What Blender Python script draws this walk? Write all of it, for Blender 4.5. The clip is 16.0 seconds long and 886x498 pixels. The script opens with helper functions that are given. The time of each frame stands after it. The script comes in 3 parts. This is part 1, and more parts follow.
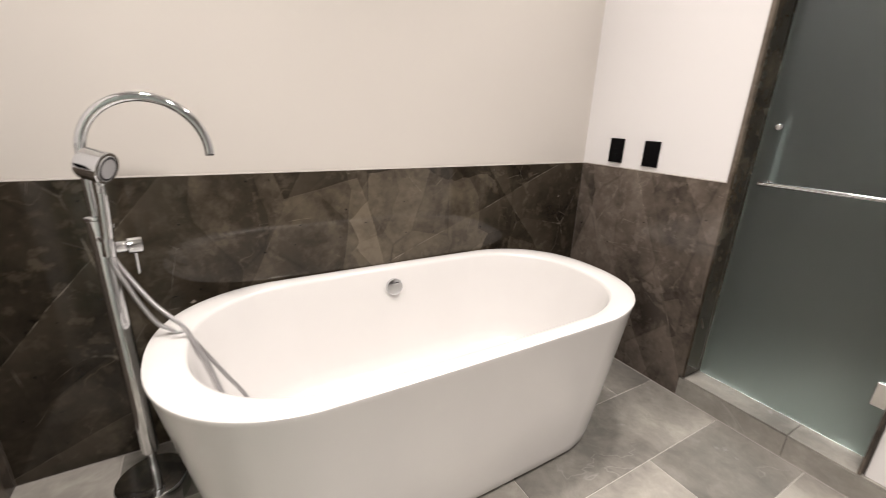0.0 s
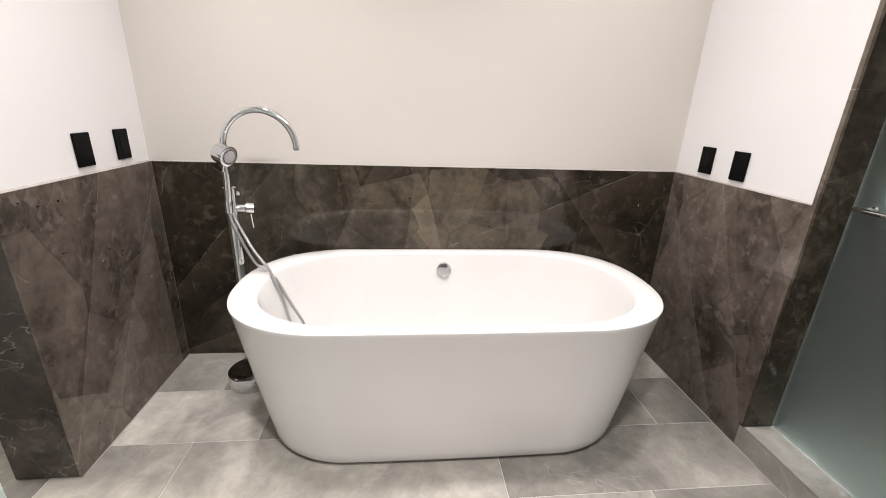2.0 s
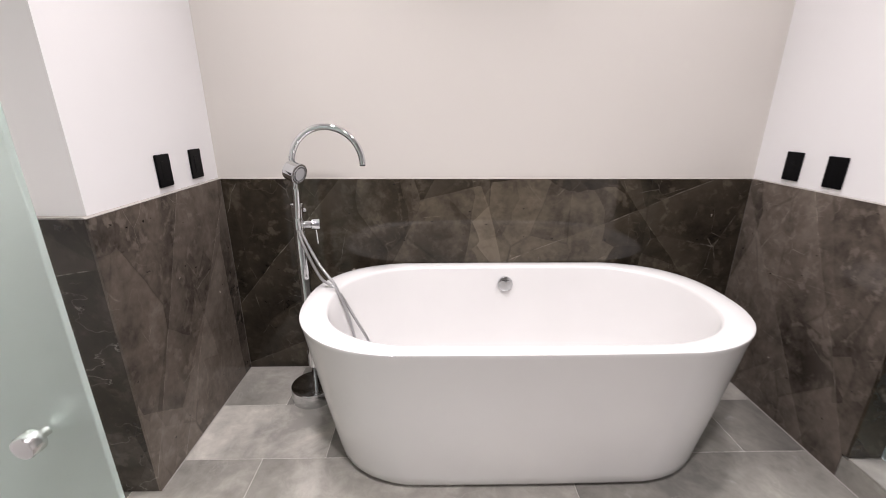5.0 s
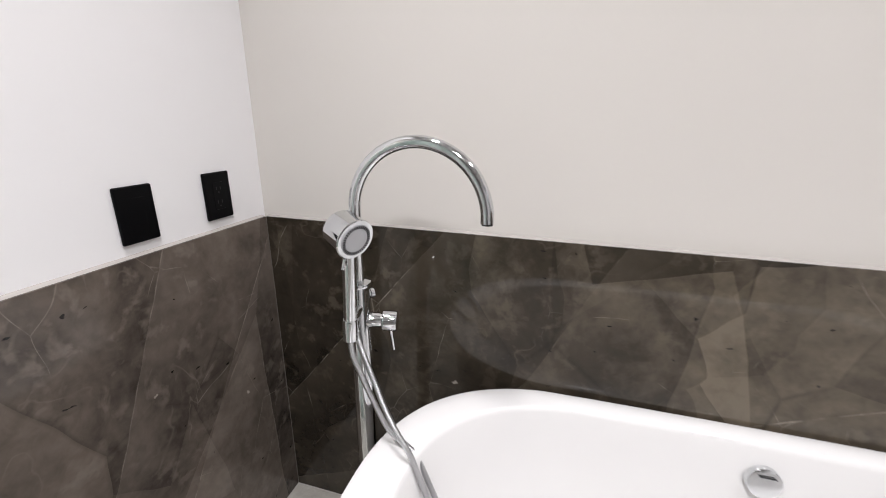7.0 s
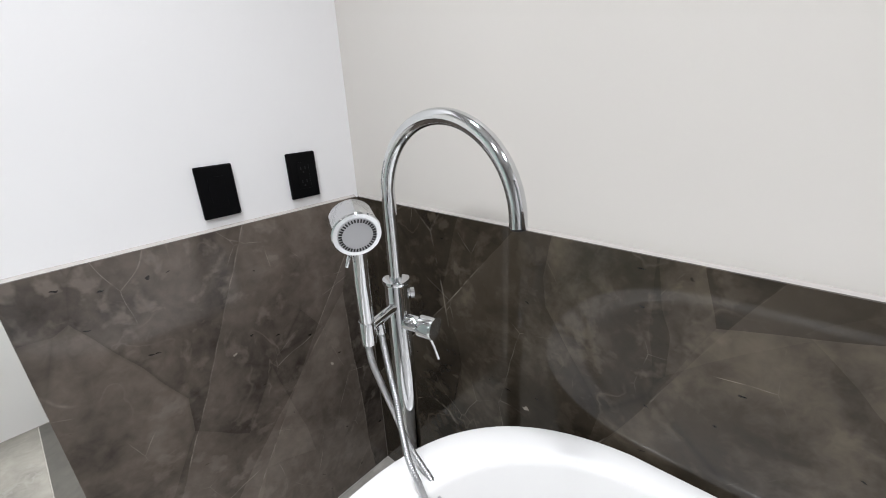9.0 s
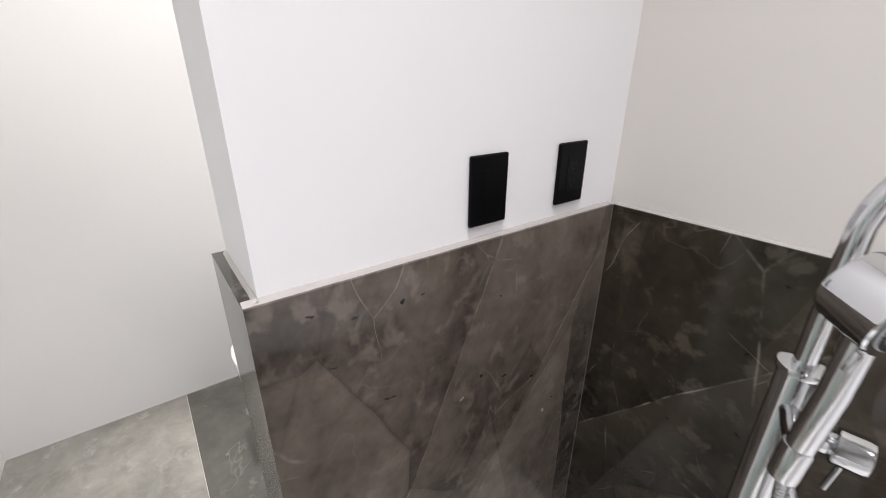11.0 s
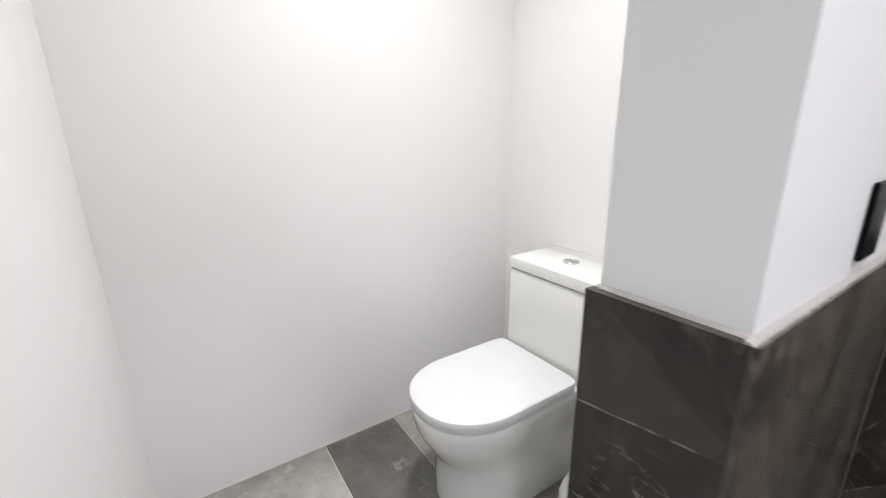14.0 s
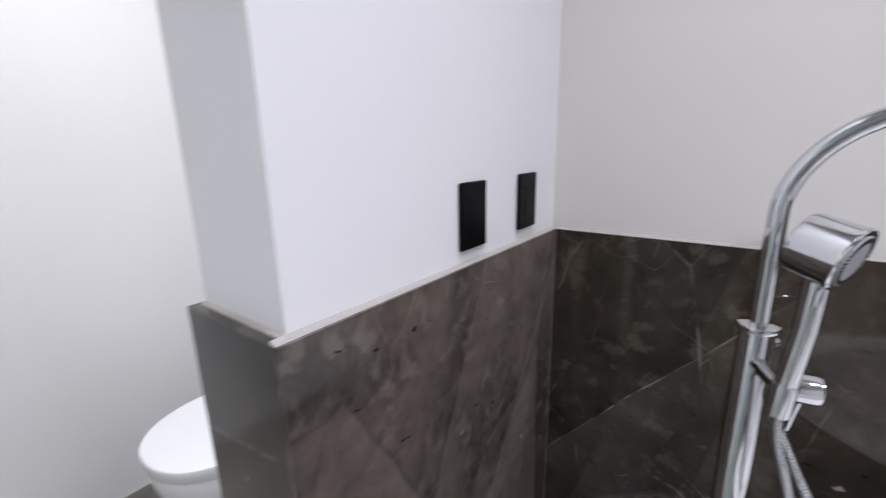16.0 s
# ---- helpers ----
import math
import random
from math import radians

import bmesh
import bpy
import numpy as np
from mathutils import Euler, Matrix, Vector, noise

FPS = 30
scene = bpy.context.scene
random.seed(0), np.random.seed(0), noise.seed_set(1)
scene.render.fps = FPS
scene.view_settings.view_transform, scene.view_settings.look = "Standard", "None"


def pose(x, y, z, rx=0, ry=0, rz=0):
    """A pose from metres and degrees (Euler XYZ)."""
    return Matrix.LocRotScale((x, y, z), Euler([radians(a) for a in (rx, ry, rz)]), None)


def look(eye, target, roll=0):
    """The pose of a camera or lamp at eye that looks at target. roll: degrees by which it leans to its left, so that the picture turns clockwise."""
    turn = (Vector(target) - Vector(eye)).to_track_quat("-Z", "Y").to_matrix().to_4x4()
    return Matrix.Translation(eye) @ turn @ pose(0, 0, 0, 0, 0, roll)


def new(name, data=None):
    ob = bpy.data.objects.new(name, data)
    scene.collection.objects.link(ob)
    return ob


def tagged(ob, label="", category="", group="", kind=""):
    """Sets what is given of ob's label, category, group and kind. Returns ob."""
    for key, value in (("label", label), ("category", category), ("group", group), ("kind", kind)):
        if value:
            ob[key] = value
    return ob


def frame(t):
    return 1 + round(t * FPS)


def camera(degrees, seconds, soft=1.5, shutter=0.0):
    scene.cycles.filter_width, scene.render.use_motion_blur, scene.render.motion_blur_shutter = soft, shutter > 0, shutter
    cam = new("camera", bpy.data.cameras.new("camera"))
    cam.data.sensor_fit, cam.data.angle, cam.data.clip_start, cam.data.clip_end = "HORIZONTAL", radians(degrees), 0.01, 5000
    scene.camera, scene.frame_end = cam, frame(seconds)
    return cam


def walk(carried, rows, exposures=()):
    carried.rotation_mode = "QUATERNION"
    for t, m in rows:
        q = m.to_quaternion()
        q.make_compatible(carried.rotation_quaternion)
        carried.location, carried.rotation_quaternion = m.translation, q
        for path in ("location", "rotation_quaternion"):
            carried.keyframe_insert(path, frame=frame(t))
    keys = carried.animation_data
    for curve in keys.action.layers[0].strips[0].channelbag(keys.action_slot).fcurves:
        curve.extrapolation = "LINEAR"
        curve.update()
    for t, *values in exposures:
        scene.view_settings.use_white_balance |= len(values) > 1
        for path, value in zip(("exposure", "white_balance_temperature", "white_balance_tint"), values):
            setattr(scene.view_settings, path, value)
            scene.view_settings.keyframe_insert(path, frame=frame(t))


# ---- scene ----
cam = camera(94.6, 16.0, soft=0.9, shutter=0.35)
EXPOSURES = [(0, -0.36, 6950, 15), (1, -0.27, 6950, 17), (1.7, -0.23, 6700, 14), (3, -0.25, 6550, 14), (5.5, -0.40, 6350, 18), (6.5, -0.44, 6250, 15), (7.5, -0.33, 6150, 12), (9, -0.33, 5950, 9), (9.5, -0.38, 6050, 8), (10, -0.38, 6350, 15),
             (12.5, -0.32, 5750, 11), (13.5, -0.31, 5950, 13), (14.5, -0.54, 6000, 13), (15.5, -0.56, 5900, 13), (16, -0.56, 5700, 16)]
PATH = [
    (0, (0.027, 0.566, 1.22), (0.99, 2.206, 0.601), 2.1),
    (0.5, (0.103, 0.445, 1.219), (0.713, 2.241, 0.585), 3.3),
    (1, (0.241, 0.318, 1.251), (0.586, 2.193, 0.645), 3.4),
    (1.5, (0.416, 0.252, 1.271), (0.611, 2.142, 0.647), 2.9),
    (2, (0.479, 0.197, 1.274), (0.666, 2.077, 0.618), 2.0),
    (2.5, (0.489, 0.13, 1.288), (0.673, 2.005, 0.617), 1.3),
    (3, (0.494, 0.09, 1.29), (0.66, 1.97, 0.628), 1.0),
    (3.2, (0.494, 0.096, 1.296), (0.66, 1.973, 0.625), 1.0),
    (5.3, (0.32, 0.347, 1.283), (0.293, 2.255, 0.685), -0.2),
    (5.5, (0.325, 0.464, 1.278), (0.201, 2.377, 0.711), -1.1),
    (6, (0.262, 0.706, 1.275), (0.017, 2.608, 0.707), -1.1),
    (6.5, (0.221, 0.98, 1.286), (-0.174, 2.859, 0.726), -0.4),
    (7, (0.173, 1.177, 1.284), (-0.352, 3.007, 0.673), 0.7),
    (7.5, (0.161, 1.328, 1.285), (-0.61, 3.058, 0.644), 0.5),
    (8, (0.244, 1.435, 1.276), (-0.796, 3.011, 0.617), -0.5),
    (8.5, (0.311, 1.463, 1.266), (-0.888, 2.904, 0.567), -2.2),
    (9, (0.334, 1.461, 1.269), (-0.943, 2.83, 0.566), -2.7),
    (9.5, (0.302, 1.433, 1.274), (-1.067, 2.702, 0.557), -2.3),
    (10, (0.138, 1.328, 1.27), (-1.295, 2.512, 0.532), -0.9),
    (10.2, (0.061, 1.302, 1.259), (-1.393, 2.453, 0.51), -0.5),
    (12.3, (-0.346, 1.416, 1.251), (-1.886, 2.449, 0.481), 0.5),
    (12.5, (-0.359, 1.395, 1.237), (-1.96, 2.329, 0.486), 0.2),
    (13, (-0.395, 1.205, 1.225), (-2.05, 2.09, 0.532), -1.8),
    (13.5, (-0.35, 0.988, 1.232), (-1.953, 1.992, 0.582), -2.3),
    (14, (-0.513, 0.921, 1.221), (-2.121, 1.98, 0.679), -0.8),
    (14.5, (-0.620, 0.898, 1.167), (-2.228, 1.938, 0.594), -0.1),
    (15, (-0.551, 0.927, 1.176), (-2.122, 2.033, 0.62), -0.1),
    (15.5, (-0.359, 1.035, 1.186), (-1.814, 2.309, 0.675), -1.0),
    (16, (-0.273, 1.192, 1.203), (-1.444, 2.742, 0.725), -1.2),
]
walk(cam, [(t, look(eye, target, roll)) for t, eye, target, roll in PATH], EXPOSURES)

# ---- light ----
DOWNLIGHTS = [(-0.14, 1.50), (1.25, 1.50), (0.50, 0.40), (0.60, -1.10), (-1.32, 1.50)]
LAMP_POWER = [17, 17, 38, 12, 21]
LAMP_SPREAD = [125, 125, 125, 125, 108]
COOL_WHITE, WARM_WHITE = (1.0, 0.965, 0.935), (1.0, 0.955, 0.845)
CEILING = 2.70

world = bpy.data.worlds.new("world")
scene.world = world
world.use_nodes = True
world.node_tree.nodes["Background"].inputs[0].default_value = (0.02, 0.02, 0.02, 1)
world.node_tree.nodes["Background"].inputs[1].default_value = 0.2


# ---- materials ----
class Mat:
    """A node material with short calls for adding nodes."""

    def __init__(self, name, **values):
        self.m = bpy.data.materials.new(name)
        self.m.use_nodes = True
        self.t = self.m.node_tree
        self.p = self.t.nodes["Principled BSDF"]
        for key, value in values.items():
            self.put(key.replace("_", " "), value)

    def put(self, key, value):
        if isinstance(value, bpy.types.NodeSocket):
            self.t.links.new(value, self.p.inputs[key])
        else:
            self.p.inputs[key].default_value = value

    def node(self, kind, ins=(), **props):
        n = self.t.nodes.new(kind)
        if "operation" in props:
            n.operation = props["operation"]
        if "feature" in props:
            n.feature = props["feature"]
        for key, value in dict(ins).items():
            if isinstance(value, bpy.types.NodeSocket):
                self.t.links.new(value, n.inputs[key])
            else:
                n.inputs[key].default_value = value
        return n

    def coords(self, spread=0.0):
        place = self.node("ShaderNodeNewGeometry").outputs["Position"]
        if not spread:
            return place
        rand = self.node("ShaderNodeObjectInfo").outputs["Random"]
        shift = self.node("ShaderNodeVectorMath", {0: (37.0, 53.0, 71.0)}, operation="SCALE")
        scaled = self.node("ShaderNodeMath", {0: rand, 1: spread}, operation="MULTIPLY").outputs[0]
        self.t.links.new(scaled, shift.inputs["Scale"])
        return self.node("ShaderNodeVectorMath", {0: place, 1: shift.outputs[0]}, operation="ADD").outputs[0]

    def stretch(self, vec, scale, turn=(0, 0, 0)):
        return self.node("ShaderNodeMapping", {"Vector": vec, "Scale": scale, "Rotation": turn}).outputs[0]

    def noise(self, vec, scale, detail=4.0, rough=0.55, distort=0.0):
        return self.node("ShaderNodeTexNoise", {"Vector": vec, "Scale": scale, "Detail": detail, "Roughness": rough, "Distortion": distort}).outputs["Fac"]

    def span(self, fac, a, b, c=0.0, d=1.0):
        return self.node("ShaderNodeMapRange", {"Value": fac, "From Min": a, "From Max": b, "To Min": c, "To Max": d}).outputs[0]

    def calc(self, op, a, b=0.0):
        return self.node("ShaderNodeMath", {0: a, 1: b}, operation=op).outputs[0]

    def mix(self, fac, a, b):
        n = self.t.nodes.new("ShaderNodeMix")
        n.data_type = "RGBA"
        for key, value in ((0, fac), (6, a), (7, b)):
            if isinstance(value, bpy.types.NodeSocket):
                self.t.links.new(value, n.inputs[key])
            else:
                n.inputs[key].default_value = value if key == 0 else (*value, 1.0)
        return n.outputs[2]

    def ramp(self, fac, *stops):
        n = self.node("ShaderNodeValToRGB", {"Fac": fac})
        while len(n.color_ramp.elements) < len(stops):
            n.color_ramp.elements.new(0.5)
        for e, (at, colour) in zip(n.color_ramp.elements, stops):
            e.position, e.color = at, (*colour, 1.0)
        return n.outputs[0]

    def bump(self, height, strength, distance=0.002):
        self.put("Normal", self.node("ShaderNodeBump", {"Height": height, "Strength": strength, "Distance": distance}).outputs[0])


# planes along which the marble once slipped: normal and offset
SIDE_FAULTS = [((0.0, 0.844, -0.536), 1.315), ((0.0, 0.910, -0.410), 1.262)]
END_FAULTS = [((-0.128, 0.0, 0.992), 0.949)]
BACK_FAULTS = [((0.883, 0.0, -0.469), -0.161), ((0.757, 0.0, -0.653), -0.730), ((0.779, 0.0, 0.628), 1.590), ((0.391, 0.0, -0.920), -0.290)]


def make_stone(name, low, mid, high, vein, gloss, veining=1.0, faults=()):
    """Polished brown marble: leaning angular beds, soft pale clouds, wisps, long thin faults, dark pits."""
    s = Mat(name, Specular_IOR_Level=0.38)
    at = s.coords()
    bend = s.node("ShaderNodeTexNoise", {"Vector": at, "Scale": 2.2, "Detail": 3.0, "Roughness": 0.5}).outputs["Color"]
    push = s.node("ShaderNodeVectorMath", {0: bend, "Scale": 0.11}, operation="SCALE").outputs[0]
    warped = s.node("ShaderNodeVectorMath", {0: at, 1: push}, operation="ADD").outputs[0]
    nudge = s.node("ShaderNodeVectorMath", {0: push, "Scale": 0.4}, operation="SCALE").outputs[0]
    bent = s.node("ShaderNodeVectorMath", {0: at, 1: nudge}, operation="ADD").outputs[0]

    def beds(scale, way, lengthen, turn):
        slant = s.stretch(bent, (1.0, 1.0, lengthen), turn)
        v = s.node("ShaderNodeTexVoronoi", {"Vector": slant, "Scale": scale}, feature="F1")
        off = s.node("ShaderNodeVectorMath", {0: slant, 1: v.outputs["Position"]}, operation="SUBTRACT").outputs[0]
        lean = s.node("ShaderNodeVectorMath", {0: off, 1: way}, operation="DOT_PRODUCT").outputs["Value"]
        tone = s.node("ShaderNodeSeparateColor", {"Color": v.outputs["Color"]}).outputs[0]
        edge = s.node("ShaderNodeTexVoronoi", {"Vector": slant, "Scale": scale}, feature="DISTANCE_TO_EDGE").outputs["Distance"]
        return s.calc("ADD", s.calc("MULTIPLY", lean, scale * 0.5), tone), edge

    big, big_edge = beds(1.9 * veining, (0.6, 0.5, 0.6), 0.55, (0.45, 0.5, 0.2))
    small, small_edge = beds(4.6, (-0.5, 0.4, 0.75), 0.60, (0.25, 0.65, 0.3))
    cloud = s.noise(warped, 3.2, 4.0, 0.5, 0.1)
    mottle = s.span(s.noise(warped, 11.0, 2.5, 0.5, 0.15), 0.30, 0.70)
    fine = s.noise(warped, 36.0, 3.0, 0.6, 0.3)
    # a paler bed, bounded by the fractures round it; part of it is a painted reflection
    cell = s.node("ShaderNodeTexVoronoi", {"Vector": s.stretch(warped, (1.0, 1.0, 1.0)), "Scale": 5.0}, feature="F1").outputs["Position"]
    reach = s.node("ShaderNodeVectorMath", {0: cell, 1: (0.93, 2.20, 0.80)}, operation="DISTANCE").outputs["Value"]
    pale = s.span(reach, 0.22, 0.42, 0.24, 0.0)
    fac = s.calc("ADD", s.calc("MULTIPLY", cloud, 0.38), s.calc("MULTIPLY", fine, 0.20))
    fac = s.calc("ADD", fac, s.calc("ADD", s.calc("MULTIPLY", big, 0.165), s.calc("MULTIPLY", small, 0.095)))
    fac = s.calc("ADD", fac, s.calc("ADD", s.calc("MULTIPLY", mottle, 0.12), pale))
    base = s.ramp(fac, (0.30, low), (0.52, mid), (0.82, high))
    # soft pale puffs and curling wisps
    puff = s.calc("MULTIPLY", s.span(s.noise(warped, 19.0, 3.5, 0.55, 0.2), 0.55, 0.65), s.span(s.noise(at, 2.3, 2.0), 0.36, 0.56))
    base = s.mix(s.calc("MULTIPLY", puff, 0.34), base, high)
    ridge = s.calc("ABSOLUTE", s.calc("SUBTRACT", s.noise(warped, 6.5, 3.0, 0.5, 0.5), 0.5))
    wisp = s.calc("MULTIPLY", s.span(ridge, 0.0, 0.016, 1.0, 0.0), s.span(s.noise(at, 4.0, 3.0), 0.53, 0.66))
    base = s.mix(s.calc("MULTIPLY", wisp, 0.34), base, high)
    # long healed faults: a thin broken pale line with a paler wedge on one side
    broken = s.span(s.noise(at, 22.0, 3.0), 0.40, 0.60)
    healed = s.span(s.noise(at, 4.2, 2.0), 0.44, 0.58)
    for way, offset in faults:
        gap = s.calc("SUBTRACT", s.node("ShaderNodeVectorMath", {0: bent, 1: way}, operation="DOT_PRODUCT").outputs["Value"], offset)
        wedge = s.calc("MULTIPLY", s.span(gap, 0.0, 0.13, 0.20, 0.0), s.calc("GREATER_THAN", gap, 0.0))
        base = s.mix(wedge, base, high)
        line = s.calc("MULTIPLY", s.span(s.calc("ABSOLUTE", gap), 0.0006, 0.0022, 1.0, 0.0), s.calc("MULTIPLY", broken, healed if veining == 1 else 1.0))
        base = s.mix(s.calc("MULTIPLY", line, 0.42), base, vein)
    if veining > 1:
        web = s.calc("ABSOLUTE", s.calc("SUBTRACT", s.noise(s.stretch(warped, (1.0, 1.0, 1.9), (0.0, 0.45, 0.0)), 6.0, 5.0, 0.5, 0.2), 0.5))
        lit = s.span(s.noise(at, 5.0, 2.0), 0.38, 0.54)
        height = s.node("ShaderNodeSeparateXYZ", {"Vector": warped}).outputs[2]
        lit = s.calc("MULTIPLY", lit, s.span(height, 0.80, 0.88, 1.0, 0.0))
        line = s.calc("MULTIPLY", s.span(web, 0.0, 0.010, 1.0, 0.0), s.calc("MULTIPLY", lit, s.calc("ADD", broken, 0.25)))
        base = s.mix(s.calc("MULTIPLY", line, 0.32), base, vein)
    else:
        here = s.span(s.noise(at, 2.6, 3.0), 0.56, 0.62)
        crack = s.calc("MULTIPLY", s.span(big_edge, 0.0, 0.005, 1.0, 0.0), s.calc("MULTIPLY", here, broken))
        base = s.mix(s.calc("MULTIPLY", crack, 0.30), base, vein)
    # hair-thin pale cracks that fork and fade
    fork = s.node("ShaderNodeTexVoronoi", {"Vector": s.stretch(warped, (1.0, 1.0, 0.7), (0.3, 0.4, 0.0)), "Scale": 6.0}, feature="DISTANCE_TO_EDGE").outputs["Distance"]
    faint = s.calc("MULTIPLY", s.span(s.noise(at, 5.5, 3.0), 0.50, 0.60), broken)
    hair = s.calc("MULTIPLY", s.span(fork, 0.0, 0.0060, 1.0, 0.0), faint)
    base = s.mix(s.calc("MULTIPLY", hair, 0.30 if veining == 1 else 0.0), base, vein)
    there = s.span(s.noise(at, 3.9, 2.0), 0.48, 0.58)
    seam = s.calc("MULTIPLY", s.span(small_edge, 0.0, 0.028, 1.0, 0.0), there)
    base = s.mix(s.calc("MULTIPLY", seam, 0.38), base, low)
    # short pits, curled and nearly black
    curl = s.node("ShaderNodeTexNoise", {"Vector": at, "Scale": 55.0, "Detail": 1.0}).outputs["Color"]
    curled = s.node("ShaderNodeVectorMath", {0: at, 1: s.node("ShaderNodeVectorMath", {0: curl, "Scale": 0.026}, operation="SCALE").outputs[0]}, operation="ADD").outputs[0]
    spots = s.node("ShaderNodeTexVoronoi", {"Vector": s.stretch(curled, (1.0, 1.0, 2.4), (0.3, 0.2, 0.0)), "Scale": 12.0}, feature="F1")
    chosen = s.node("ShaderNodeSeparateColor", {"Color": spots.outputs["Color"]}).outputs[1]
    flecks = s.calc("MULTIPLY", s.span(spots.outputs["Distance"], 0.055, 0.082, 1.0, 0.0), s.span(chosen, 0.36, 0.38))
    base = s.mix(s.calc("MULTIPLY", flecks, 0.95), base, (0.008, 0.007, 0.007))
    chips = s.node("ShaderNodeTexVoronoi", {"Vector": curled, "Scale": 7.0}, feature="F1")
    picked = s.node("ShaderNodeSeparateColor", {"Color": chips.outputs["Color"]}).outputs[2]
    base = s.mix(s.calc("MULTIPLY", s.calc("MULTIPLY", s.span(chips.outputs["Distance"], 0.03, 0.055, 1.0, 0.0), s.span(picked, 0.66, 0.68)), 0.75), base, vein)
    s.put("Base Color", base)
    s.put("Roughness", s.span(cloud, 0.3, 0.7, gloss, gloss + 0.03))
    return s.m


def make_paint(name, colour, rough=0.6):
    s = Mat(name)
    at = s.coords()
    wide = s.noise(at, 1.1, 3.0)
    s.put("Base Color", s.mix(s.span(wide, 0.3, 0.7), tuple(c * 0.965 for c in colour), colour))
    s.put("Roughness", s.span(s.noise(at, 9.0, 3.0), 0.3, 0.7, rough - 0.06, rough + 0.06))
    grain = s.calc("ADD", s.noise(at, 240.0, 2.0), s.calc("MULTIPLY", s.noise(at, 22.0, 3.0), 1.6))
    s.bump(grain, 0.05, 0.001)
    return s.m


def make_chrome(name, rough=0.06, colour=(0.83, 0.84, 0.85)):
    s = Mat(name, Metallic=1.0, Base_Color=(*colour, 1))
    at = s.coords()
    s.put("Roughness", s.span(s.noise(at, 60.0, 4.0), 0.35, 0.75, rough, rough + 0.05))
    return s.m


def make_glass(name, colour, rough):
    s = Mat(name, Base_Color=(*colour, 1), Transmission_Weight=1.0, IOR=1.45)
    at = s.coords()
    s.put("Roughness", s.span(s.noise(at, 6.0, 3.0), 0.3, 0.7, rough - 0.03, rough + 0.03))
    return s.m


def make_glaze(name, colour, rough, coat=0.4, shine=0.5):
    s = Mat(name, Coat_Weight=coat, Coat_Roughness=0.05, Specular_IOR_Level=shine)
    at = s.coords()
    s.put("Base Color", s.mix(s.span(s.noise(at, 3.0, 3.0), 0.35, 0.65), tuple(c * 0.97 for c in colour), colour))
    s.put("Roughness", s.span(s.noise(at, 14.0, 3.0), 0.3, 0.7, rough - 0.04, rough + 0.04))
    return s.m


def make_tile(name, gain, dusty):
    s = Mat(name)
    at = s.coords(1.0)
    rand = s.node("ShaderNodeObjectInfo").outputs["Random"]
    cloud = s.noise(at, 2.6, 6.0, 0.6, 0.7)
    fine = s.noise(at, 16.0, 6.0, 0.66, 0.5)
    fac = s.calc("ADD", s.calc("MULTIPLY", cloud, 0.55), s.calc("ADD", s.calc("MULTIPLY", fine, 0.25), s.calc("MULTIPLY", rand, 0.12)))
    base = s.ramp(fac, (0.35, tuple(c * gain for c in (0.135, 0.129, 0.118))), (0.50, tuple(c * gain for c in (0.25, 0.238, 0.214))), (0.66, tuple(c * gain for c in (0.42, 0.40, 0.365))))
    line = s.calc("ABSOLUTE", s.calc("SUBTRACT", s.noise(at, 2.1, 4.0, 0.55, 1.0), 0.5))
    line = s.calc("MULTIPLY", s.span(line, 0.0, 0.008, 1.0, 0.0), s.span(s.noise(at, 3.3, 2.0), 0.5, 0.62))
    base = s.mix(s.calc("MULTIPLY", line, 0.28), base, (0.50, 0.48, 0.45))
    dust = s.calc("MULTIPLY", s.span(s.noise(at, 9.0, 5.0, 0.7), 0.68 - 0.1 * dusty, 0.78 - 0.1 * dusty), 0.3 + 0.25 * dusty)
    base = s.mix(dust, base, (0.42, 0.41, 0.40))
    s.put("Base Color", base)
    s.put("Roughness", s.span(fine, 0.3, 0.7, 0.28, 0.42))
    s.bump(fine, 0.06, 0.001)
    return s.m


def make_cloth(name, colour, rough):
    s = Mat(name, Roughness=rough)
    at = s.coords()
    fine = s.noise(at, 45.0, 5.0, 0.6)
    s.put("Base Color", s.mix(fine, tuple(c * 0.7 for c in colour), colour))
    s.bump(fine, 0.3, 0.003)
    return s.m


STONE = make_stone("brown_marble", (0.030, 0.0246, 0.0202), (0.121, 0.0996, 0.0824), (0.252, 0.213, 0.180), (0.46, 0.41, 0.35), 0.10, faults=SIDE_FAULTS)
# darker copy of the side marble: shade of back wall and jamb in its colour
SHADED_OLIVE_STONE = make_stone("shaded_olive_brown_marble", (0.011, 0.0086, 0.0060), (0.037, 0.0298, 0.0215), (0.148, 0.1232, 0.0905), (0.44, 0.39, 0.33), 0.04, faults=BACK_FAULTS)
# white veins are the slab's own; the dark base stands in for shade
SHADED_VEINED_STONE = make_stone("shaded_white_veined_marble", (0.014, 0.0118, 0.0094), (0.032, 0.0275, 0.0220), (0.110, 0.095, 0.078), (0.50, 0.47, 0.42), 0.15, 1.7, END_FAULTS)
WHITE = make_paint("white_paint", (0.80, 0.79, 0.79))
CREAM = make_paint("warm_white_paint", (0.64, 0.61, 0.57))
CAULK = make_paint("white_caulk", (0.36, 0.335, 0.315), 0.5)
STONEGROUT = make_paint("dark_grout", (0.07, 0.06, 0.052), 0.6)
SLAB_GROUT = make_paint("grey_brown_grout", (0.11, 0.096, 0.083), 0.6)
GROUT = make_paint("pale_grout", (0.60, 0.57, 0.54), 0.8)
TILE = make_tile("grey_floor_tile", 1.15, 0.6)
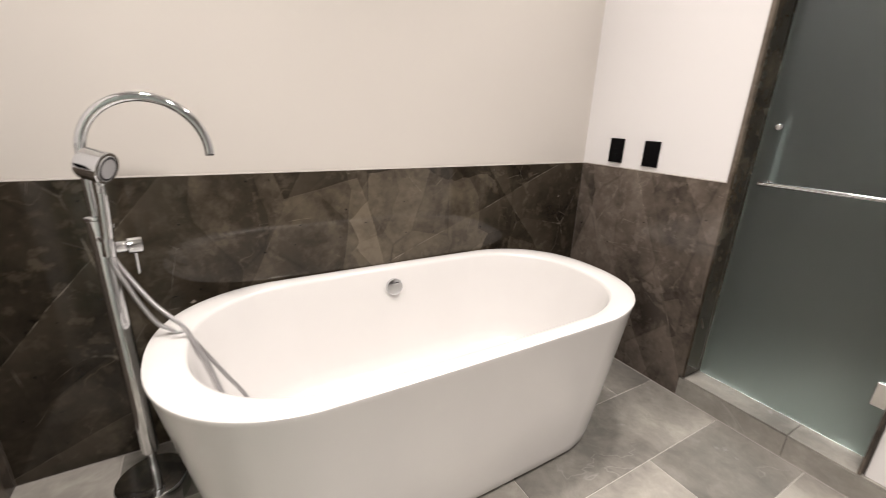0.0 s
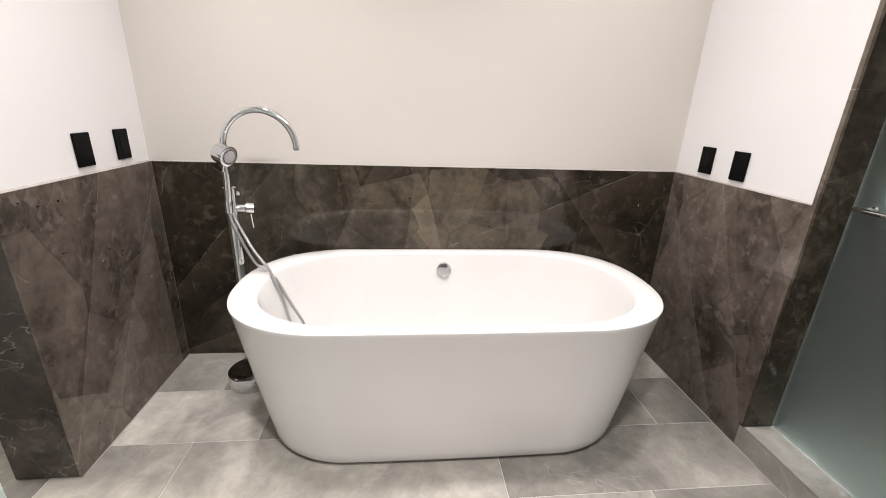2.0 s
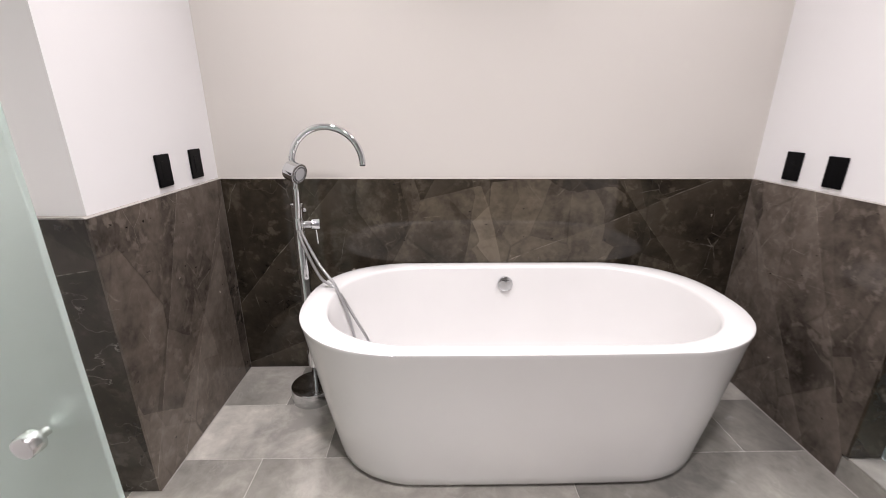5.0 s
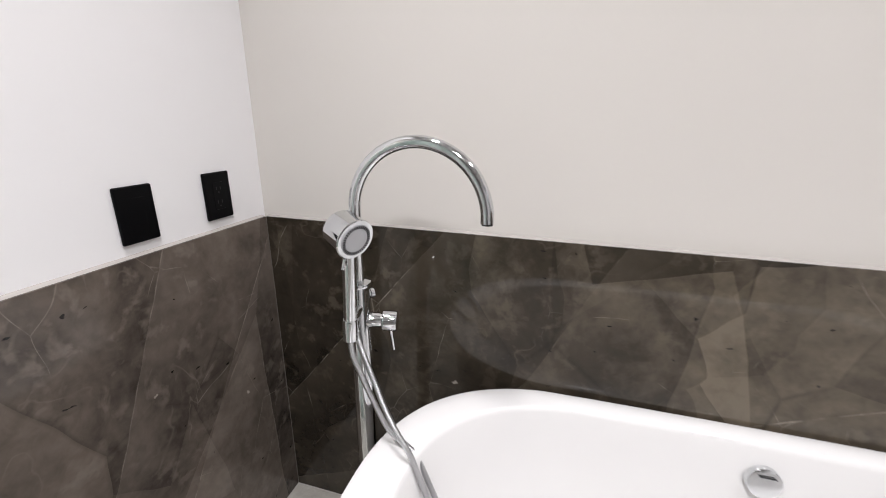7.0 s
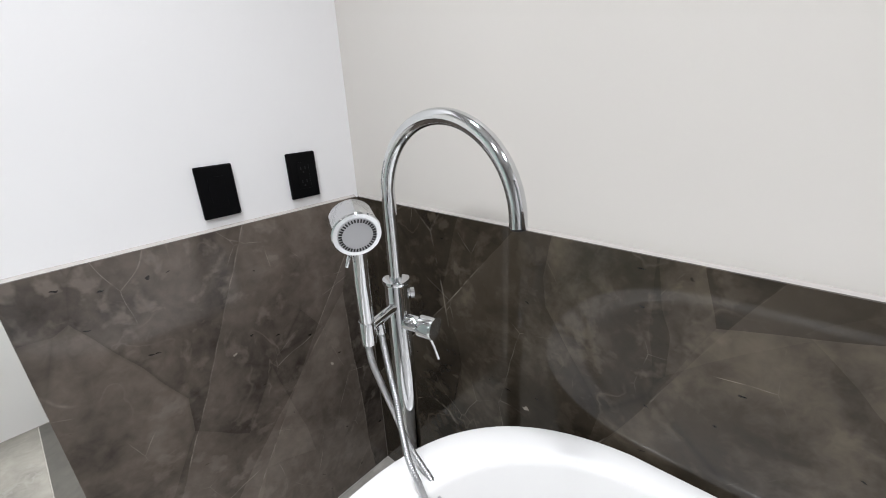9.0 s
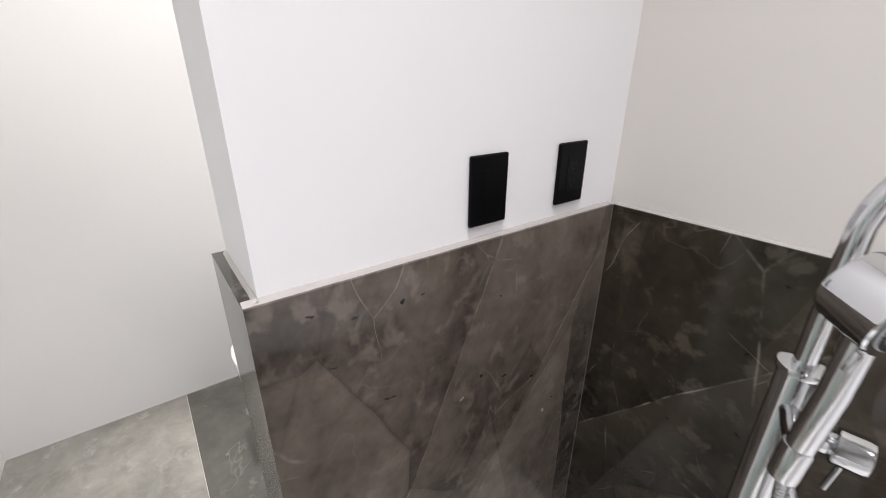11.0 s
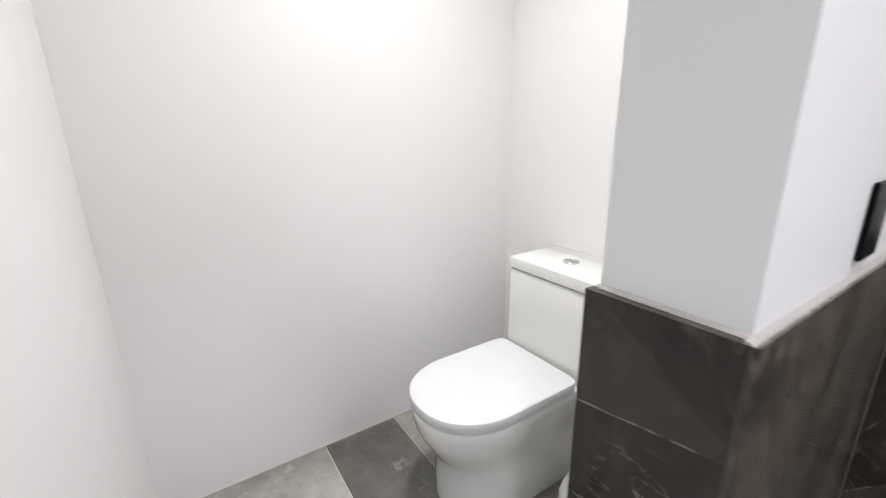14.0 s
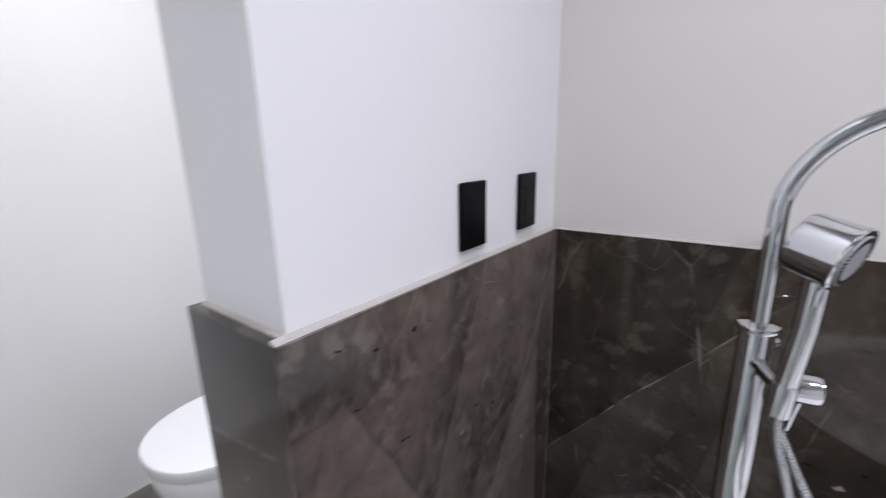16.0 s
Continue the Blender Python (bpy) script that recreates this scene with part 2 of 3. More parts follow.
# gain raised in place of light that the niche floor lacks
LIT_PALE_TILE = make_tile("lit_pale_floor_tile", 2.05, 0.5)
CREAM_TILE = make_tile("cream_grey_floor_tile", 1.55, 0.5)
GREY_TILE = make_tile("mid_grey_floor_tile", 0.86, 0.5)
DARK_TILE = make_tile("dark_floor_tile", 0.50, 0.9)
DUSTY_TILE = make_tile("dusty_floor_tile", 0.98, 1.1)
CHROME = make_chrome("chrome", 0.05, (0.66, 0.67, 0.68))
HOSE_STEEL = make_chrome("hose_steel", 0.32, (0.50, 0.50, 0.51))
STEEL = make_chrome("brushed_steel", 0.22, (0.62, 0.61, 0.60))
ACRYLIC = make_glaze("white_acrylic", (0.735, 0.727, 0.718), 0.22)
CERAMIC = make_glaze("white_ceramic", (0.70, 0.70, 0.685), 0.12, 0.6)
SEATWHITE = make_glaze("white_plastic", (0.62, 0.62, 0.63), 0.45, 0.0)
BLACK = make_glaze("black_plastic", (0.003, 0.003, 0.0035), 0.34, 0.0, 0.09)
DARKHOLE = make_glaze("dark_gap", (0.006, 0.006, 0.006), 0.6, 0.0)
FACEGREY = make_glaze("grey_plastic", (0.42, 0.42, 0.43), 0.35, 0.1)
FROST = make_glass("frosted_glass", (0.80, 0.92, 0.88), 0.55)
SMOKE = make_glass("frosted_smoked_glass", (0.68, 0.82, 0.82), 0.5)
GREYBAG = make_cloth("grey_plastic_film", (0.085, 0.085, 0.09), 0.42)
WHITEBAG = make_cloth("white_plastic_film", (0.72, 0.72, 0.72), 0.4)
GLOW = Mat("lamp_glow", Base_Color=(0.9, 0.9, 0.9, 1), Emission_Color=(1.0, 0.95, 0.88, 1), Emission_Strength=14.0).m


# ---- mesh helpers ----
def part(name, bm, material, parent=None, label="", smooth=False):
    """Links a bmesh, made in world metres, as one mesh object under a thing or a part."""
    me = bpy.data.meshes.new(name)
    if parent is not None:
        base = Vector()
        up = parent
        while up is not None:
            base += up.location
            up = up.parent
        bmesh.ops.translate(bm, verts=bm.verts, vec=-base)
    bm.normal_update()
    bm.to_mesh(me)
    bm.free()
    me.materials.append(material)
    for f in me.polygons:
        f.use_smooth = smooth
    if smooth:
        me.set_sharp_from_angle(angle=radians(38))
    ob = new(name, me)
    ob.parent = parent
    if label:
        ob["label"] = label
    return ob


def thing(name, at, label, category, group=""):
    ob = new(name)
    ob.location = at
    ob.empty_display_size = 0.05
    return tagged(ob, label, category, group)


def structure(name, bm, material, label, smooth=False):
    return tagged(part(name, bm, material, None, "", smooth), label, "", "", "structure")


def box(x0, x1, y0, y1, z0, z1, bevel=0.0, segments=1):
    bm = bmesh.new()
    bmesh.ops.create_cube(bm, size=1.0, matrix=Matrix.Translation(((x0 + x1) / 2, (y0 + y1) / 2, (z0 + z1) / 2)) @ Matrix.Diagonal((x1 - x0, y1 - y0, z1 - z0, 1)))
    if bevel:
        bmesh.ops.bevel(bm, geom=list(bm.edges), offset=bevel, segments=segments, profile=0.5, affect="EDGES")
    return bm


def joined(*many):
    out = bmesh.new()
    for bm in many:
        me = bpy.data.meshes.new("joint")
        bm.to_mesh(me)
        bm.free()
        out.from_mesh(me)
        bpy.data.meshes.remove(me)
    return out


def loft(rings, close_start=True, close_end=True):
    """Skins closed rings of equally many points."""
    bm = bmesh.new()
    rows = [[bm.verts.new(p) for p in ring] for ring in rings]
    n = len(rows[0])
    for a, b in zip(rows, rows[1:]):
        for i in range(n):
            bm.faces.new((a[i], a[(i + 1) % n], b[(i + 1) % n], b[i]))
    if close_start:
        bm.faces.new(list(reversed(rows[0])))
    if close_end:
        bm.faces.new(rows[-1])
    bmesh.ops.recalc_face_normals(bm, faces=bm.faces)
    return bm


def smooth_path(points, steps):
    """Catmull-Rom points through the given ones."""
    pts = [Vector(p) for p in points]
    pts = [2 * pts[0] - pts[1]] + pts + [2 * pts[-1] - pts[-2]]
    out = []
    for i in range(1, len(pts) - 2):
        p0, p1, p2, p3 = pts[i - 1:i + 3]
        for k in range(steps):
            t = k / steps
            out.append(0.5 * (2 * p1 + (p2 - p0) * t + (2 * p0 - 5 * p1 + 4 * p2 - p3) * t * t + (3 * p1 - p0 - 3 * p2 + p3) * t ** 3))
    out.append(pts[-2])
    return out


def sweep(points, radius, segs=14):
    """A tube along points; radius is a number or a function of the length run so far."""
    pts = [Vector(p) for p in points]
    tangent = (pts[1] - pts[0]).normalized()
    side = tangent.orthogonal().normalized()
    run, rings = 0.0, []
    for i, p in enumerate(pts):
        ahead = (pts[min(i + 1, len(pts) - 1)] - pts[max(i - 1, 0)]).normalized()
        side = (tangent.rotation_difference(ahead) @ side).normalized()
        tangent = ahead
        up = tangent.cross(side).normalized()
        if i:
            run += (p - pts[i - 1]).length
        r = radius(run) if callable(radius) else radius
        rings.append([p + r * (math.cos(a) * side + math.sin(a) * up) for a in (2 * math.pi * k / segs for k in range(segs))])
    return loft(rings)


def turned(profile, at, axis=(0, 0, 1), segs=32):
    """A lathe body: profile is (radius, height) along axis from at."""
    turn = Vector((0, 0, 1)).rotation_difference(Vector(axis)).to_matrix()
    rings = [[Vector(at) + turn @ Vector((max(r, 0.0004) * math.cos(2 * math.pi * k / segs), max(r, 0.0004) * math.sin(2 * math.pi * k / segs), h)) for k in range(segs)] for r, h in profile]
    return loft(rings)


def round_rod(r, length, lip=0.002):
    return [(r - lip, 0), (r - lip * 0.3, lip * 0.3), (r, lip), (r, length - lip), (r - lip * 0.3, length - lip * 0.3), (r - lip, length)]


# ---- structure ----
WEST, EAST, NORTH, SOUTH = -0.662, 1.845, 2.168, -3.40
DADO = 1.003

structure("ceiling", box(-2.10, 3.05, -3.55, 2.40, CEILING, CEILING + 0.12), WHITE, "plain white painted ceiling")
structure("wall_north", box(-0.756, 3.05, NORTH, NORTH + 0.15, -0.05, CEILING), CREAM, "warm white painted wall behind the bathtub")
structure("wall_south", box(-2.10, 3.05, SOUTH - 0.15, SOUTH, -0.05, CEILING), WHITE, "plain white wall closing the room")
structure("wall_west", box(-0.852, WEST, 1.4175, NORTH, -0.05, CEILING), WHITE, "white painted partition between bathtub and toilet")
structure("wall_west_rear", box(-0.852, WEST, SOUTH, 0.716, -0.05, CEILING), WHITE, "white painted partition beside the toilet door")
structure("wall_west_header", box(-0.852, WEST, 0.716, 1.410, 2.12, CEILING), WHITE, "white painted wall above the toilet opening")
structure("wall_east", box(EAST, 2.02, 1.410, NORTH, -0.05, CEILING), WHITE, "white painted partition between bathtub and shower")
structure("wall_east_rear", box(EAST, 2.02, SOUTH, 0.775, -0.05, CEILING), WHITE, "white painted partition beside the shower door")
structure("wall_east_header", box(EAST, 2.02, 0.775, 1.410, 2.12, CEILING), WHITE, "white painted wall above the shower opening")
structure("wall_toilet_far", box(-2.10, -1.945, 0.60, 2.40, -0.05, CEILING), WHITE, "white painted far wall of the toilet room")
structure("wall_toilet_back", box(-1.945, -0.756, 2.235, 2.40, -0.05, CEILING), WHITE, "white painted wall behind the toilet")
structure("wall_toilet_side", box(-1.945, -0.852, 0.60, 0.716, -0.05, CEILING), WHITE, "white painted side wall of the toilet room")
structure("wall_shower_far", box(2.90, 3.05, SOUTH, NORTH, -0.05, CEILING), STONE, "dark brown marble far wall of the shower")
structure("wall_shower_side", box(2.02, 2.90, 0.30, 0.42, -0.05, CEILING), STONE, "dark brown marble side wall of the shower")
structure("wall_shower_back", box(2.02, 2.90, NORTH - 0.014, NORTH - 0.002, 0.0, CEILING), STONE, "dark brown marble back wall of the shower")

# marble wainscot: slabs as pieces of each wall's cladding
dado_north = structure("wainscot_north", box(WEST, EAST, 2.1615, NORTH - 0.001, 0.004, DADO - 0.004), STONEGROUT, "dark brown polished marble wainscot behind the bathtub")
dado_west = structure("wainscot_west", box(WEST + 0.001, -0.6555, 1.412, 2.155, 0.004, DADO - 0.004), STONEGROUT, "dark brown polished marble wainscot with black switch plates above")
dado_east = structure("wainscot_east", box(1.8385, EAST - 0.001, 1.412, 2.155, 0.004, DADO - 0.004), STONEGROUT, "dark brown polished marble wainscot beside the shower")


def slab(parent, *size, stone=STONE):
    return part("marble_slab", box(*size), stone, parent)


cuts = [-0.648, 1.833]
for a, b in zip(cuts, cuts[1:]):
    # the back wall's weaker light is put into this slab's colour
    slab(dado_north, a + 0.0002, b - 0.0002, 2.155, 2.1625, 0.003, DADO, stone=SHADED_OLIVE_STONE)
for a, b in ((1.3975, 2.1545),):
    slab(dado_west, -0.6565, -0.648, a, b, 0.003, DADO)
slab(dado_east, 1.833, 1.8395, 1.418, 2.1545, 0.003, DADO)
# the cladding of the partition's free end: own white veins, shade put into its base colour
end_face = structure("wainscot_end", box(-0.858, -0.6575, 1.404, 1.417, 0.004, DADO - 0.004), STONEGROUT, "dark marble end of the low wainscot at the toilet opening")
slab(end_face, -0.863, -0.6567, 1.3975, 1.4165, 0.003, DADO, stone=SHADED_VEINED_STONE)

# full-height marble lining of the shower opening
jamb = structure("door_jamb", box(EAST + 0.004, 2.02, 1.401, 1.4095, 0.107, 2.12), STONEGROUT, "dark marble jamb lining the shower opening")
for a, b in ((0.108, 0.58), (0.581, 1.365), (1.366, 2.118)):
    # front face takes the shaded copy, the return the plain marble
    slab(jamb, 1.829, 2.02, 1.393, 1.4025, a, b, stone=SHADED_OLIVE_STONE)
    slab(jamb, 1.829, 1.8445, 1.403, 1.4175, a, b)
jamb_rear = structure("door_jamb_rear", box(EAST + 0.004, 2.02, 0.7755, 0.782, 0.107, 2.12), STONEGROUT, "dark marble jamb lining the hinge side of the shower opening")
slab(jamb_rear, 1.829, 2.02, 0.7815, 0.791, 0.108, 2.118)

# raised kerb under the shower door
kerb = structure("kerb", box(1.842, 2.018, 0.70, 1.4175, 0.0, 0.099), GROUT, "raised grey stone kerb under the shower door")
for a, b in ((0.70, 0.99), (0.992, 1.4165)):
    part("kerb_slab", box(1.833, 1.8425, a, b, 0.002, 0.096, 0.001), TILE, kerb)
    part("kerb_slab", box(1.832, 2.02, a, min(b, 1.3925), 0.0975, 0.107, 0.001), TILE, kerb)


def cap(name, a, b, inward, near=0.004, far=0.0135):
    """A sloping sealant bead on top of the wainscot, from a to b; inward points to the wall."""
    a, b, n = Vector(a), Vector(b), Vector(inward)
    lift = Vector((0, 0, 1))
    rings = []
    for k in range(41):
        p = a.lerp(b, k / 40)
        w = 0.005 + 0.0010 * noise.noise(p * 14.0)
        v = near + 0.0010 * noise.noise(p * 17.0 + Vector((3, 1, 2)))
        rings.append([p + n * v + lift * 0.0002, p + n * far + lift * 0.0002, p + n * far + lift * w, p + n * (v + 0.35 * (far - v)) + lift * 0.0028])
    return structure(name, loft(rings), CAULK, "thin white sealant bead on top of the marble")


cap("trim_north", (-0.648, 2.1555, DADO), (1.833, 2.1555, DADO), (0, 1, 0))
cap("trim_west", (-0.6485, 1.398, DADO), (-0.6485, 2.155, DADO), (-1, 0, 0))
cap("trim_east", (1.8335, 2.155, DADO), (1.8335, 1.418, DADO), (1, 0, 0))
cap("trim_end", (-0.852, 1.398, DADO), (-0.655, 1.398, DADO), (0, 1, 0), 0.0135, 0.0192)
for name, size in (("base_bead_north", (-0.648, 1.833, 2.151, 2.1548, 0.0, 0.004)), ("base_bead_west", (-0.6478, -0.644, 1.398, 2.151, 0.0, 0.004)),
                   ("base_bead_east", (1.829, 1.8328, 0.70, 2.151, 0.0, 0.004)), ("base_bead_toilet", (-1.9448, -1.941, 0.72, 2.23, 0.0, 0.003))):
    structure(name, box(*size, 0.001), CAULK, "thin pale grout bead between floor and wall")
for name, x0, x1 in (("corner_bead_west", -0.6479, -0.6463), ("corner_bead_east", 1.8313, 1.8329)):
    structure(name, box(x0, x1, 2.1533, 2.1549, 0.005, DADO - 0.001), SLAB_GROUT, "thin grey-brown grout bead where two marble slabs meet")

# floor: bed of grout with stone tiles in courses
floor = structure("floor", box(-2.10, 3.05, -3.55, 2.40, -0.15, -0.002), GROUT, "grey stone tile floor with pale grout lines")
COURSE = 0.3145
JOINTS = {0: (-1.05, -0.345, 0.842, 2.03), 1: (-1.66, -0.94, -0.10, 0.74, 1.58, 2.42), 2: (-1.20, -0.36, 0.48, 1.25, 2.0),
          -1: (-0.76, 0.112, 0.541, 0.938, 1.362, 2.2), -2: (-1.36, -0.48, 0.36, 1.20, 2.04)}
shared = {}


def floor_tile(x0, x1, y0, y1, stone):
    key = (round(x1 - x0, 3), round(y1 - y0, 3), stone.name)
    if key not in shared:
        bm = box(0, x1 - x0, 0, y1 - y0, -0.009, 0.0, 0.0012)
        shared[key] = bpy.data.meshes.new("floor_tile")
        bm.to_mesh(shared[key])
        bm.free()
        shared[key].materials.append(stone)
    ob = new("floor_tile", shared[key])
    ob.location = (x0, y0, 0)
    ob.parent = floor


# ---- openings: glass doors ----
def pull_knob(parent, at, axis, name="knob"):
    part(name, turned([(0.006, 0), (0.006, 0.012), (0.013, 0.013), (0.0155, 0.016), (0.0155, 0.030), (0.014, 0.0325), (0.008, 0.034), (0.0, 0.034)], at, axis), STEEL, parent, "round brushed steel knob", True)


shower_door = tagged(new("door_1"), "smoked frosted glass shower door, closed, with steel towel bar", "door", "", "structure")
shower_door.location = (1.960, 0.80, 0.12)
part("glass_pane", box(1.945, 1.953, 0.795, 1.388, 0.112, 2.09, 0.001), SMOKE, shower_door, "dark frosted glass").visible_shadow = False
BAR = 1.891
part("towel_bar", sweep([(BAR, y, 1.013) for y in (1.338, 1.334, 1.0, 0.86, 0.856)], lambda s: 0.0085 if 0.003 < s < 0.478 else 0.007, 16), CHROME, shower_door, "chrome towel bar", True)
for y in (1.322, 0.875):
    part("bar_post", turned([(0.011, 0), (0.011, 0.004), (0.0065, 0.006), (0.0065, 0.058), (0.0075, 0.062)], (1.9455, y, 1.013), (-1, 0, 0), 20), CHROME, shower_door, "", True)
part("bolt_cap", turned([(0.0125, 0), (0.0125, 0.010), (0.010, 0.013), (0.0, 0.0135)], (1.9455, 1.338, 1.224), (-1, 0, 0), 20), CHROME, shower_door, "", True)
part("pull_handle", joined(sweep([(2.002, 1.338, z) for z in (0.99, 0.995, 1.245, 1.25)], 0.0095, 14), turned(round_rod(0.007, 0.048), (1.9535, 1.338, 1.012), (1, 0, 0), 14), turned(round_rod(0.007, 0.048), (1.9535, 1.338, 1.224), (1, 0, 0), 14)), STEEL, shower_door, "vertical steel pull on the inside", True)
for z in (0.36, 1.80):
    part("hinge", joined(box(1.937, 1.9445, 0.793, 0.845, z - 0.045, z + 0.045, 0.002), box(1.9535, 1.961, 0.793, 0.845, z - 0.045, z + 0.045, 0.002), box(1.9455, 1.9525, 0.7915, 0.7945, z - 0.045, z + 0.045)), STEEL, shower_door, "brushed steel glass hinge")

toilet_door = tagged(new("door_2"), "frosted pale green glass door, standing wide open", "door", "", "structure")
part("glass_pane", box(-0.745, -0.092, 0.722, 0.730, 0.012, 2.09, 0.001), FROST, toilet_door, "pale frosted glass")
pull_knob(toilet_door, (-0.158, 0.7305, 0.907), (0, 1, 0))
pull_knob(toilet_door, (-0.158, 0.7215, 0.907), (0, -1, 0))
for z in (0.30, 1.80):
    part("hinge", joined(box(-0.745, -0.695, 0.7305, 0.737, z - 0.045, z + 0.045, 0.002), box(-0.745, -0.695, 0.7165, 0.7215, z - 0.045, z + 0.045, 0.002)), STEEL, toilet_door, "brushed steel glass hinge")
toilet_door.matrix_world = Matrix.Translation((-0.745, 0.726, 0.0)) @ Matrix.Rotation(radians(-3.5), 4, "Z") @ Matrix.Translation((0.745, -0.726, 0.0))


# ---- switch plates ----
def wall_plate(at, out, kind):
    """A black plate 81 x 117 mm; out is the way off the wall along x."""
    x, y, z = at
    what = "outlet" if kind == "socket" else "switch"
    label = "black plastic wall outlet plate with two sockets" if kind == "socket" else "black plastic wall switch plate with one rocker"
    t = thing(what + "_plate", at, label, what, "black plates above the wainscot")

    def off(a, b, y0, y1, z0, z1, bevel, seg=2):
        return box(min(x + out * a, x + out * b), max(x + out * a, x + out * b), y + y0, y + y1, z + z0, z + z1, bevel, seg)

    part("plate", off(0.0005, 0.0085, -0.0405, 0.0405, -0.0585, 0.0585, 0.0036, 3), BLACK, t)
    if kind == "socket":
        part("insert", off(0.0085, 0.0098, -0.0165, 0.0165, -0.034, 0.034, 0.0006, 1), BLACK, t)
        slots = []
        for dz in (-0.019, 0.015):
            for dy in (-0.0062, 0.0062):
                slots.append(off(0.0096, 0.0101, dy - 0.0011, dy + 0.0011, dz, dz + 0.008, 0.0))
            slots.append(turned([(0.0022, 0), (0.0022, 0.0005)], (x + out * 0.0096, y, z + dz - 0.006), (out, 0, 0), 10))
        part("slots", joined(*slots), DARKHOLE, t, "dark socket slots")
    else:
        part("rocker", off(0.0083, 0.0091, -0.0165, 0.0165, -0.034, 0.034, 0.0002, 1), BLACK, t)
    return t


wall_plate((-0.6615, 1.7895, 1.0885), 1, "switch")
wall_plate((-0.6615, 2.0020, 1.0905), 1, "socket")
wall_plate((1.8445, 1.9640, 1.0855), -1, "socket")
wall_plate((1.8445, 1.7725, 1.0840), -1, "switch")


# ---- bathtub ----
def tub_ring(a, b, z, e, cx=0.667, cy=1.737, n=96, power=2.35):
    """Outline with straight sides and rounded ends; e is the length of each rounded end."""
    e = min(e, a)
    out = []
    for k in range(n):
        t = 2 * math.pi * (k + 0.5) / n
        c, s = math.cos(t), math.sin(t)
        x = math.copysign(abs(c) ** (2 / power), c) * e + math.copysign(min(1.0, abs(c) * 7), c) * (a - e)
        y = math.copysign(abs(s) ** (2 / power), s) * b
        out.append(Vector((cx + x, cy + y, z)))
    return out


RIM = 0.595
tub = thing("bathtub", (0.648, 1.737, 0.0), "white glossy acrylic freestanding oval bathtub on the tile floor", "bathtub")
shell = [(0.62, 0.25, 0.010, 0.34), (0.712, 0.332, 0.010, 0.37), (0.726, 0.345, 0.013, 0.38), (0.734, 0.352, 0.024, 0.385), (0.742, 0.357, 0.06, 0.39), (0.792, 0.382, 0.32, 0.42), (0.838, 0.404, 0.575, 0.445),
         (0.8425, 0.4085, RIM - 0.007, 0.45), (0.8415, 0.4075, RIM - 0.002, 0.45), (0.838, 0.404, RIM, 0.448), (0.81, 0.386, RIM + 0.0005, 0.44), (0.752, 0.358, RIM - 0.0005, 0.42), (0.746, 0.353, RIM - 0.004, 0.42), (0.742, 0.349, RIM - 0.014, 0.42),
         (0.730, 0.340, 0.52, 0.415), (0.702, 0.318, 0.40, 0.41), (0.674, 0.298, 0.28, 0.40), (0.658, 0.285, 0.225, 0.39), (0.636, 0.268, 0.190, 0.38), (0.599, 0.240, 0.168, 0.37), (0.53, 0.195, 0.158, 0.35), (0.36, 0.12, 0.153, 0.26), (0.12, 0.04, 0.151, 0.10)]
part("tub_shell", loft([tub_ring(*r) for r in shell]), ACRYLIC, tub, "", True)
drop = Vector((0.672, 2.068, 0.514))
wall_way = Vector((0, -1, 0.16)).normalized()
cover = part("overflow_cover", turned([(0.036, -0.004), (0.036, 0.008), (0.0345, 0.0115), (0.029, 0.0135), (0.0, 0.0145)], drop, wall_way, 36), CHROME, tub, "round chrome overflow cover", True)
part("overflow_slot", box(0.655, 0.689, 2.0505, 2.0555, 0.536, 0.5385, 0.001), DARKHOLE, cover, "dark overflow slot")


# ---- floor-standing faucet ----
CX, CY = -0.2380, 1.934
faucet = thing("tub_faucet", (CX, CY, 0.0), "chrome floor-standing tub faucet with gooseneck spout and handset", "faucet")
part("floor_flange", turned([(0.099, 0.0), (0.101, 0.002), (0.101, 0.066), (0.099, 0.0695), (0.093, 0.071), (0.030, 0.0715)], (CX - 0.008, CY - 0.016, 0.0), segs=48), CHROME, faucet, "round chrome floor cover", True)
part("lower_sleeve", turned([(0.013, 0.06), (0.013, 0.155), (0.015, 0.158), (0.0215, 0.160)], (CX, CY, 0.0), segs=24), CHROME, faucet, "", True)
part("column", turned([(0.019, 0.158), (0.0235, 0.161), (0.0235, 0.924), (0.022, 0.927)], (CX, CY, 0.0)), CHROME, faucet, "", True)
part("collar", turned([(0.018, 0.925), (0.0265, 0.927), (0.0275, 0.929), (0.0275, 0.934), (0.0265, 0.936), (0.016, 0.938)], (CX, CY, 0.0)), CHROME, faucet, "", True)
R = 0.1415
arc = [(CX, CY, 0.934), (CX, CY, 1.01), (CX, CY, 1.065)]
arc += [(CX + R - R * math.cos(a), CY - 0.032 * (R - R * math.cos(a)), 1.099 + R * math.sin(a)) for a in (math.pi * k / 28 for k in range(1, 28))]
arc += [(CX + 2 * R, CY - 0.0090, 1.094)]
spout = part("spout", sweep(arc, 0.0128, 24), CHROME, faucet, "", True)
part("aerator", turned([(0.0108, 0.0), (0.0108, 0.003), (0.0095, 0.0035), (0.0, 0.0036)], (CX + 2 * R, CY - 0.0090, 1.0935), (0, 0, -1), 20), DARKHOLE, spout, "dark nozzle opening", True)
mix_way = Vector((0.97, 0.22, -0.02)).normalized()
